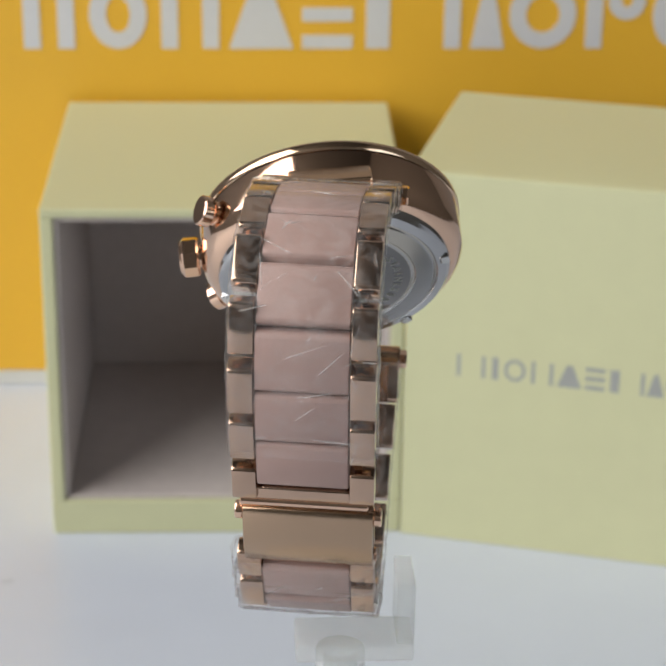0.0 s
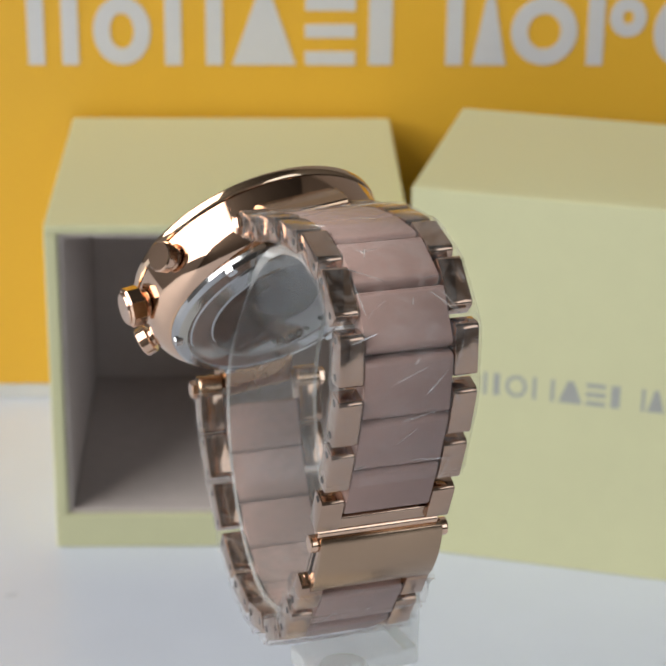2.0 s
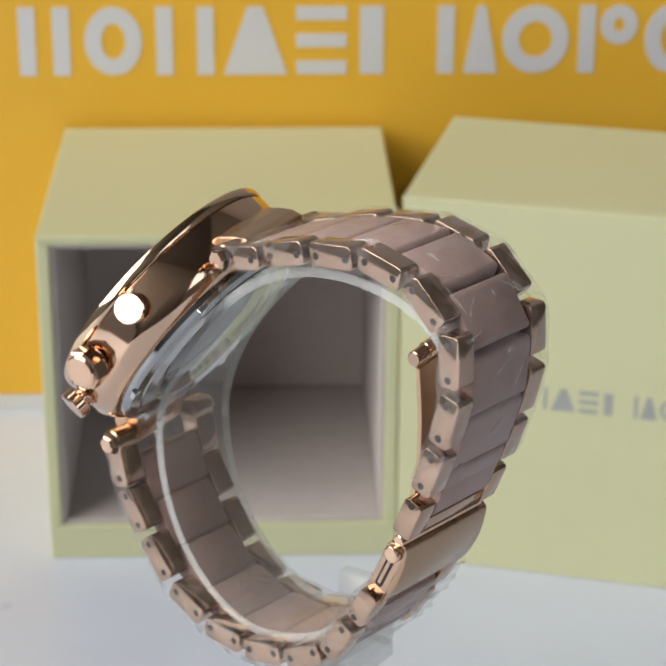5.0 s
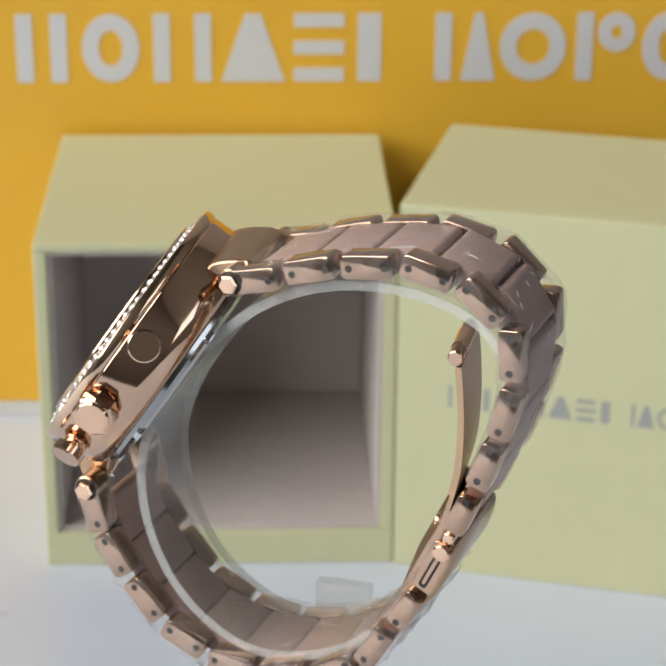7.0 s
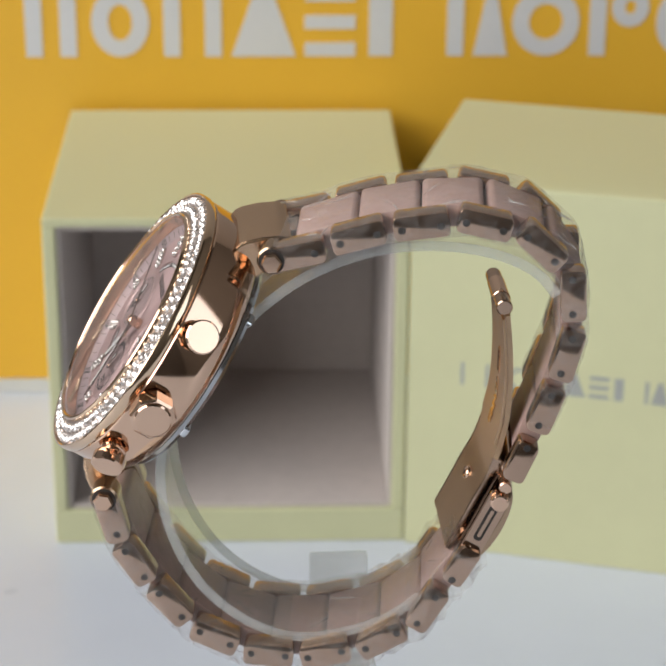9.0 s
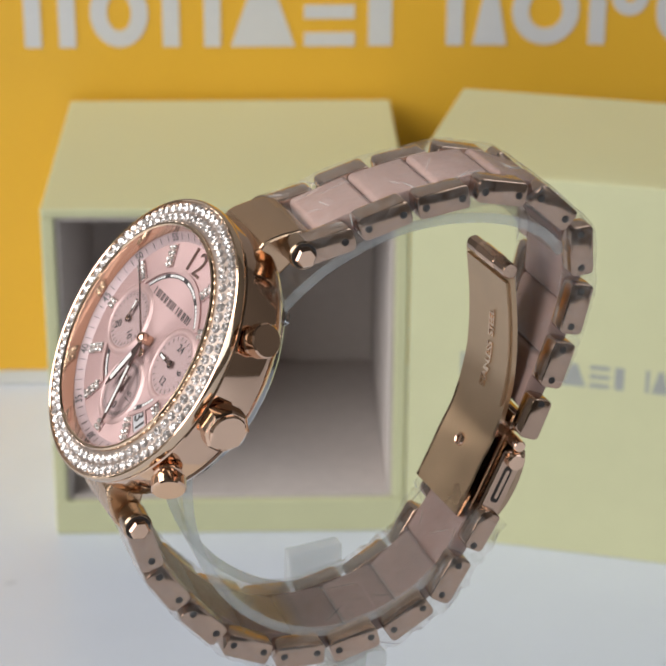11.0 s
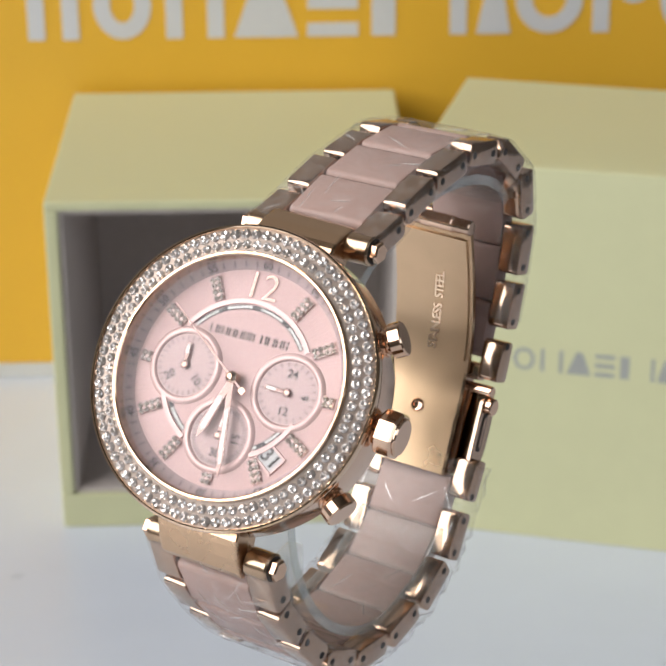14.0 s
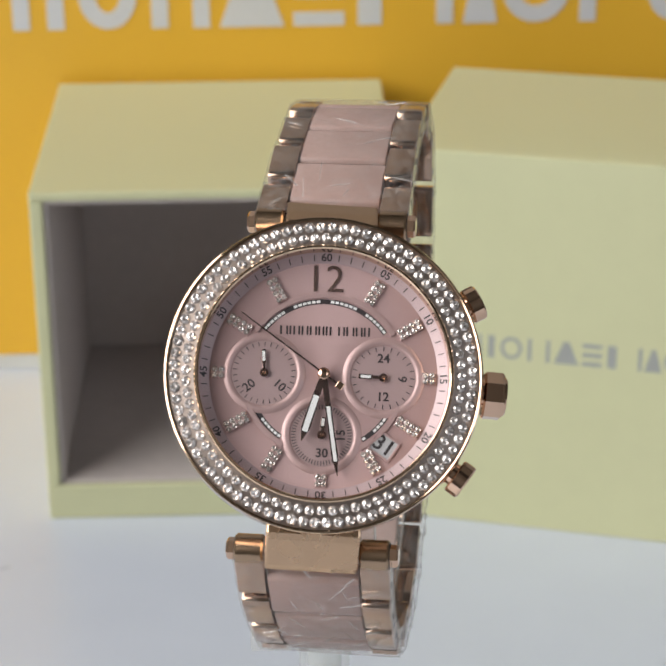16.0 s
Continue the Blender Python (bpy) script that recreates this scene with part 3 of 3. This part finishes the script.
def hand(name, angle, length, w0, w1, tail, z, lume):
    """A tapering watch hand."""
    bm = bmesh.new()
    pts = [(-w0 / 2, -tail), (w0 / 2, -tail), (w1 / 2, length * 0.8), (0.05, length), (-0.05, length), (-w1 / 2, length * 0.8)]
    a = [bm.verts.new((x, y, z)) for x, y in pts]
    b = [bm.verts.new((x, y, z + 0.16)) for x, y in pts]
    bm.faces.new(a[::-1])
    bm.faces.new(b)
    for i in range(6):
        bm.faces.new((a[i], a[(i + 1) % 6], b[(i + 1) % 6], b[i]))
    h = part(name, bm, HAND, dial, "dark rose hand with white lume" if lume else "thin chronograph seconds hand", Matrix.Rotation(radians(-angle), 4, "Z"))
    if lume:
        part("lume", block(-lume / 2, lume / 2, length * 0.32, length * 0.86, z + 0.165, z + 0.2), WHITE, h)


hand("hour_hand", 197, 8.7, 0.7, 1.15, 0.8, 0.95, 0.72)
hand("minute_hand", 171, 12.7, 0.65, 0.85, 0.8, 1.25, 0.45)
hand("seconds_hand", 305.5, 12.8, 0.26, 0.16, 2.4, 1.55, 0)
part("centre_cap", lathe([(0, 2.0), (0.5, 1.95), (0.75, 1.7), (0.75, 0.1), (0, 0.1)], 32), GOLD, dial, "", None, True, 40)
part("counterweight", moved(block(-0.45, 0.45, -2.9, -2.0, 1.5, 1.75, 0.1), Matrix.Rotation(radians(-305.5), 4, "Z")), GOLD, dial)

# lugs and end links
LUG = [(16.5, -2.6), (19.5, -3.0), (20.3, -3.5), (21.8, -4.9), (23.3, -6.8), (23.8, -8.4), (22.8, -9.3), (20.5, -8.9), (16.5, -7.6)]
for s in (1, -1):
    part("lug", prism([(s * y, z) for y, z in LUG], -5.9, 5.9, 0.35), GOLD_LUG, case, "brushed rose-gold lug block")

# ---- bracelet, in its own plane: pin pairs (y, z) of the side links ----
UPPER = [((21.0, -8.0), (25.3, -11.9)), ((28.3, -13.9), (32.2, -17.1)), ((34.5, -19.5), (38.0, -23.3)), ((40.3, -25.8), (42.2, -30.4)), ((43.4, -33.6), (42.7, -38.5)),
         ((42.0, -42.0), (38.1, -45.0)), ((35.2, -47.1), (30.3, -48.9)), ((26.9, -49.9), (22.4, -51.1)), ((18.7, -51.9), (14.1, -52.9))]
LOWER = [((-22.0, -8.8), (-25.6, -13.1)), ((-27.4, -15.6), (-29.2, -20.0)), ((-30.4, -23.2), (-31.6, -27.9)), ((-32.2, -31.4), (-31.4, -36.1)), ((-30.8, -39.4), (-28.3, -43.6)),
         ((-26.5, -46.4), (-22.8, -49.7)), ((-20.3, -52.2), (-15.6, -54.3)), ((-12.5, -55.7), (-7.6, -55.4)), ((-3.9, -55.6), (0.9, -55.2))]
MID = Vector((6.0, -30.0))


def link_place(a, b, x=0.0):
    """Pose of a link between two pins: y along it, z outwards."""
    a, b = Vector(a), Vector(b)
    c, t = (a + b) / 2, (b - a).normalized()
    n = Vector((-t.y, t.x))
    if n.dot(c - MID) < 0:
        n = -n
    sx = 1 if t.x * n.y - t.y * n.x > 0 else -1
    return Matrix(((sx, 0, 0, x * MM), (0, t.x, n.x, c.x * MM), (0, t.y, n.y, c.y * MM), (0, 0, 0, 1))), sx


def rounded(l, t, r, up=0.0):
    """Outline of a link seen from its side."""
    pts = []
    for cy, cz, a0 in ((l - r, t - r, 0), (-l + r, t - r, 90), (-l + r, -t + r, 180), (l - r, -t + r, 270)):
        for k in range(4):
            a = radians(a0 + 30 * k)
            pts.append((cy + r * math.cos(a), cz + up + r * math.sin(a)))
    return pts


# dark disc set on the link as the shade in a pin hole
HOLE = bpy.data.meshes.new("pin")
bm = rod(0.52, -0.2, 0.04, 14, 0.02)
for v in bm.verts:
    v.co *= MM
bm.to_mesh(HOLE)
bm.free()
HOLE.materials.append(DARK)
HALF = 1.7


def along(values, i):
    """The value at link i, blended between two links."""
    k = min(int(i), len(values) - 2)
    return values[k] + (values[k + 1] - values[k]) * min(i - k, 1.0)


def half_width(i):
    return along((10.0, 9.75, 9.5, 9.4, 9.4, 9.45, 9.5, 9.5, 9.5), i)


def centre_half(i):
    return along((6.1, 5.95, 5.8, 5.8, 5.95, 6.05, 6.1, 6.1, 6.1), i)


for rowname, chain in (("upper", UPPER), ("lower", LOWER)):
    last = len(chain) - 1
    for i, (a, b) in enumerate(chain):
        m, sx = link_place(a, b)
        gap = (Vector(b) - Vector(a)).length
        hw = half_width(i)
        for s in (1, -1):
            x0, x1 = sorted((s * (centre_half(i) + 0.13), s * hw))
            if i == 0:
                lk = part("side_link", prism(rounded(gap / 2 + 1.45, HALF, 0.9), x0, x1, 0.18), GOLD_LINK, watch, "polished rose-gold bracelet link", MB @ m, True, 28)
                e = mm(0, -gap / 2, 0)
                part("barrel", join([rod(2.0, x0, x1, 28, 0.25)]), GOLD_SATIN, lk, "brushed gold end barrel", e, True, 28)
                q0, q1 = sorted((s * (hw - 0.2), s * (hw + 1.15)))
                # dark disc painting the shaded gap round the screw head
                part("screw_recess", rod(1.72, *sorted((s * (hw - 0.1), s * (hw + 0.04))), 24, 0.02), DARK, lk, "", e)
                part("screw", eight(1.45, q0, q1, 6, 0.25), GOLD, lk, "six-sided screw head", e)
                ends = (gap / 2,)
            else:
                if i == last:
                    lk = part("side_link", prism(rounded(gap / 2 + 0.7, HALF * 0.9, 0.7), x0, x1, 0.18), GOLD_LINK, watch, "", MB @ m, True, 28)
                else:
                    lk = part("side_link", prism(rounded(gap / 2 + 1.15, HALF, 0.75), x0, x1, 0.18), GOLD_LINK, watch, "polished rose-gold bracelet link", MB @ m, True, 28)
                ends = (-gap / 2, gap / 2) if i < last else (-gap / 2,)
            for y in ends:
                part("pin", HOLE, DARK, lk, "", mm(s * hw, y, -0.15) @ (Matrix.Rotation(math.pi, 4, "Z") if s < 0 else Matrix.Identity(4)))
    mids = [(Vector(a) + Vector(b)) / 2 for a, b in chain]
    mids[0] = Vector(chain[0][0]) * 0.45 + Vector(chain[0][1]) * 0.55
    for i in range(last):
        m, sx = link_place(mids[i], mids[i + 1])
        d = (mids[i + 1] - mids[i]).length
        # the pins of a bent joint lie outside the chord, so the centre piece sits a little proud
        pin_mid = (Vector(chain[i][1]) + Vector(chain[i + 1][0])) / 2
        off = (pin_mid - (mids[i] + mids[i + 1]) / 2)
        up = off.dot(Vector((m[1][2], m[2][2])))
        part("centre_link", prism(rounded(d / 2 - 0.06, HALF - 0.1, 0.75, up * 0.6), -centre_half(i + 0.5), centre_half(i + 0.5), 0.3), PINK, watch, "blush pink acetate centre link", MB @ m, True, 28)

# clasp
ca, cb = (12.0, -53.2), (-0.8, -55.3)
m, sx = link_place(ca, cb)
ln = (Vector(ca) - Vector(cb)).length
clasp = part("clasp_cover", prism([((k / 8 - 1) * (ln / 2 - 0.6), 1.25 + 1.35 * (1 - (k / 8 - 1) ** 2) ** 0.7) for k in range(17)] + [(ln / 2 - 0.6, 0.7), (0, 1.6), (-ln / 2 + 0.6, 0.6)], -9.4, 8.3, 0.15), GOLD_SATIN, watch, "satin rose-gold folding clasp cover", MB @ m, True, 30)
for s in (1, -1):
    x0, x1 = sorted((s * 8.1 - 0.5, s * 8.85 - 0.5))
    part("clasp_side", prism(rounded(ln / 2 - 1.4, 1.55, 0.8, 0.1), x0, x1, 0.12), GOLD_LINK, clasp, "clasp side wall with a slot")
    q0, q1 = sorted((s * 8.8 - 0.5, s * 8.92 - 0.5))
    # dark plate on the solid side wall, as the slot's shaded inside
    part("slot", prism(rounded(2.9, 0.62, 0.5, 0.1), q0, q1), DARK, clasp)
    q0, q1 = sorted((s * 8.8 - 0.5, s * 10.0 - 0.5))
    part("button", prism(rounded(1.3, 1.3, 1.25, 0.2), q0, q1, 0.25), GOLD, clasp, "gold release button", mm(0, -ln / 2 + 2.4, 0))
    q0, q1 = sorted((s * 8.85 - 0.5, s * 9.0 - 0.5))
    part("slot_bar", prism(rounded(2.3, 0.26, 0.22, 0.1), q0, q1), GOLD_LINK, clasp, "gold bar in the slot")
    for y in (ln / 2 - 2.0, ln / 2 - 0.4):
        part("pin_head", moved(rod(0.5, q0 - 0.3, q1 + 0.3, 16, 0.1), Matrix.Translation((0, y, -0.4))), GOLD, clasp)
part("clasp_floor", prism([(-ln / 2, -1.2), (ln / 2, -1.2), (ln / 2, -0.5), (-ln / 2, -0.5)], -6.9, 5.6, 0.15), GOLD_LINK, clasp)
for y in (ln / 2 - 0.3, -ln / 2 + 0.3):
    part("hinge_bar", moved(rod(0.9, -8.7, 8.7, 20), Matrix.Translation((0, y, 0))), GOLD, clasp, "", None, True, 30)
for (y, z), l in (((14.2, -52.6), 1.25), ((-3.0, -55.4), 1.3)):
    part("end_bar", moved(prism(rounded(l, 1.25, 0.5), -6.4, 6.4, 0.15), Matrix.Translation((0, y, z)) @ Matrix.Rotation(radians(-168 if y > 0 else 180), 4, "X")), GOLD_LINK, watch, "rose-gold bar joining bracelet and clasp", MB, True, 28)
ARM = smooth_line([(-2.1, -52.0), (3.0, -51.2), (6.5, -50.6), (10.6, -50.0), (15.7, -48.3), (20.0, -46.3), (25.7, -42.5), (31.3, -37.9)], 6)


def twisted(bm):
    """The sprung arm stands askew: it turns a quarter of a radian about its length."""
    for v in bm.verts:
        v.co.z -= 0.16 * (v.co.x + 1.0)
    return bm


arm = part("folding_arm", twisted(sheet(ARM, -7.1, 5.2, 0.7, -1)), GOLD_ARM, watch, "polished gold folding clasp arm, sprung open", MB, True, 40)
part("folding_arm", twisted(sheet([(y + 1.4, z - 1.3) for y, z in ARM[4:-22]], -5.6, 4.6, 0.6, -1)), GOLD, watch, "polished gold inner clasp leaf", MB, True, 40)
for x0, x1 in ((4.75, 5.25), (-7.15, -6.65)):
    part("arm_flange", twisted(sheet(ARM[:22], x0, x1, 2.3, -1)), GOLD_LINK, arm, "folded side flange")
part("arm_hinge", twisted(moved(rod(1.1, -4.8, 5.5, 20), Matrix.Translation((0, 32.3, -37.0)))), GOLD_LINK, arm, "grooved hinge tube", None, True, 30)
part("arm_hinge", twisted(moved(rod(1.22, -2.2, 2.8, 20), Matrix.Translation((0, 32.3, -37.0)))), GOLD, arm, "", None, True, 30)


plate = []
for k in range(len(ARM) - 1):
    (y0, z0), (y1, z1) = ARM[k], ARM[k + 1]
    if y0 > 14.2:
        t = Vector((y1 - y0, z1 - z0)).normalized()
        plate.append((y0 - t.y * 0.02, z0 + t.x * 0.02))
part("arm_plate", twisted(sheet(plate, -6.5, 4.6, 0.35, 1)), GOLD_ARM, arm, "raised polished plate with stamped letters", None, True, 40)


def on_arm(y0, lift, x0=-1.0):
    """Pose on the arm's inner face at the height y0: x along the arm, z inwards."""
    k = max(i for i in range(len(ARM) - 1) if ARM[i][0] <= y0)
    p, q = Vector(ARM[k]), Vector(ARM[k + 1])
    t = (q - p).normalized()
    at = p + (q - p) * ((y0 - p.x) / (q.x - p.x))
    n = Vector((-t.y, t.x))
    c = at + n * lift + Vector((0, -0.16 * (x0 + 1.0)))
    return Matrix(((0, -1, 0, x0 * MM), (t.x, 0, n.x, c.x * MM), (t.y, 0, n.y, c.y * MM), (0, 0, 0, 1))) @ Matrix.Rotation(0.16, 4, "X")


part("rivet", lathe([(0, 0.05), (0.45, 0.1), (0.55, 0.35), (0.8, 0.4), (1.0, 0.2), (1.05, 0.0)], 24), GOLD, arm, "", on_arm(6.8, 0.0, -1.4), True, 50)
for k, ch in enumerate("STAINLESS STEEL"):
    if ch != " ":
        lettering("letter", ch, 1.9, PALE_GOLD, arm, on_arm(15.9 + k * 0.71, 0.45, -0.6 + k * 0.07), 0.18)

# crinkled cling film round the two halves of the bracelet


def film(chain, i0, i1, seed, slack, glint_count):
    """Film hugging the links, looser past the share slack of its length."""
    rnd = random.Random(seed)
    pts = []
    for a, b in chain[i0:i1]:
        pts += [a, b]
    line = smooth_line(pts, 5)
    loop = [(-1, 1), (-0.72, 1.03), (-0.4, 1.03), (0, 1.05), (0.4, 1.03), (0.72, 1.03), (1, 1), (1.02, 0), (1, -1), (0.5, -1.03), (0, -1.04), (-0.5, -1.03), (-1, -1), (-1.02, 0)]
    bm = bmesh.new()
    rows = []
    for k, (y, z) in enumerate(line):
        p, q = Vector(line[max(k - 1, 0)]), Vector(line[min(k + 1, len(line) - 1)])
        t = (q - p).normalized()
        n = Vector((-t.y, t.x))
        if n.dot(Vector((y, z)) - MID) < 0:
            n = -n
        hw = half_width(i0 + (i1 - i0) * k / len(line)) + 0.12
        row = []
        for u, v in loop:
            loose = 0.12 + 0.9 * max(0.0, k / len(line) - slack)
            h = v * (HALF + 0.18) + rnd.uniform(-0.04, loose) * v
            x = u * hw + (rnd.uniform(0, loose + 0.04) * u if abs(u) > 0.9 else 0)
            row.append(bm.verts.new((x, y + n.x * h, z + n.y * h)))
        rows.append(row)
    for a, b in zip(rows, rows[1:]):
        for j in range(len(loop)):
            l = (j + 1) % len(loop)
            bm.faces.new((a[j], a[l], b[l], b[j]))
    bmesh.ops.recalc_face_normals(bm, faces=bm.faces)
    ob = part("plastic_film", bm, FILM, watch, "thin crinkled clear protective film", MB, True, 80)
    ob.visible_shadow = False
    # thin whitish slivers on the film, added as the highlights of its wrinkles
    glints = []
    for _ in range(glint_count):
        k = rnd.randrange(1, len(rows) - 2)
        y, z = line[k]
        t = (Vector(line[k + 1]) - Vector(line[k - 1])).normalized()
        n = Vector((-t.y, t.x))
        if n.dot(Vector((y, z)) - MID) < 0:
            n = -n
        v = rnd.choice((1, 1, 1, -1))
        m = Matrix(((1, 0, 0, rnd.uniform(-9, 9)), (0, t.x, n.x, y), (0, t.y, n.y, z), (0, 0, 0, 1)))
        l, w = rnd.uniform(0.5, 2.6), rnd.uniform(0.03, 0.08)
        f = prism([(-l, 0), (-l * 0.3, 0.12), (l * 0.4, 0.15), (l, 0), (l * 0.3, -0.04)], -w, w)
        glints.append(moved(f, m @ Matrix.Translation((0, 0, v * (HALF + 0.24))) @ Matrix.Rotation(rnd.uniform(-1.5, 1.5), 4, "Z")))
    part("film_crease", join(glints), GLINT, ob, "whitish slivers laid on the film as highlights of its wrinkles").visible_shadow = False


film(UPPER, 0, 8, 11, 0.9, 50)
film(LOWER, 0, 9, 12, 0.25, 100)

# ---- clear stand, turning with the watch ----
stand = new("watch_stand")
tagged(stand, "clear acrylic watch display stand with an open ring", "watch stand")
RINGLINE = smooth_line([(37.6, -42.0), (38.6, -37.6), (37.2, -31.3), (33.2, -24.2), (27.4, -18.2), (19.5, -13.6), (10.4, -11.2), (-1.0, -10.4), (-11.2, -12.2), (-17.8, -16.2), (-23.0, -22.0), (-26.3, -29.0),
                        (-27.0, -36.4), (-25.2, -43.0), (-20.7, -48.0), (-15.0, -51.7), (-9.6, -53.3)], 6)
part("ring", sheet(RINGLINE, -7.0, 7.0, 1.4, -1), ACRYLIC, stand, "clear open acrylic ring", TILT @ BR, True, 50)
for x0 in (-7.2, 7.02):
    part("ring_edge", sheet(RINGLINE, x0, x0 + 0.18, 1.4, -1), ACRYLIC_EDGE, stand, "frosted cut edge of the ring", TILT @ BR, True, 50)
part("bracket", join([block(-10.8, 6.9, -4.6, 4.2, 123.4, 126.2, 0.4), block(-10.8, -8.2, -4.6, 4.2, 126.2, 136.8, 0.4)]), ACRYLIC_EDGE, stand, "clear L-shaped bracket")
part("post", moved(lathe([(2.6, 8), (3.8, 8), (3.8, 123.3), (2.6, 123.3)], 32, True), Matrix.Identity(4)), ACRYLIC_EDGE, stand, "round clear post", None, True, 40)
part("base", lathe([(0, 0.2), (44, 0.2), (45, 1.2), (45, 7), (44, 8), (0, 8)], 64), BOARD, stand, "round white turning base", None, True, 30)


def motions():
    """The watch and its stand turn together about the upright axis."""
    turn = [(0.0, -176.83), (0.5, -170.47), (1.0, -164.37), (1.5, -158.78), (2.0, -153.23), (2.5, -147.93), (3.0, -142.96), (3.5, -138.00), (4.0, -133.23), (6.5, -109.43), (7.0, -104.66), (7.5, -99.58), (8.0, -94.92), (8.5, -90.08), (9.0, -84.75), (11.5, -58.22), (12.0, -52.34), (12.5, -46.33), (13.0, -40.10), (13.5, -33.78), (14.0, -27.31), (14.5, -20.68), (15.0, -14.02), (15.5, -7.08), (16.0, -0.13)]
    walk(watch, [(t, pose(0, 0, AXIS_Z, 0, 0, a)) for t, a in turn])
    walk(stand, [(t, pose(0, 0, 0, 0, 0, a)) for t, a in turn])


motions()
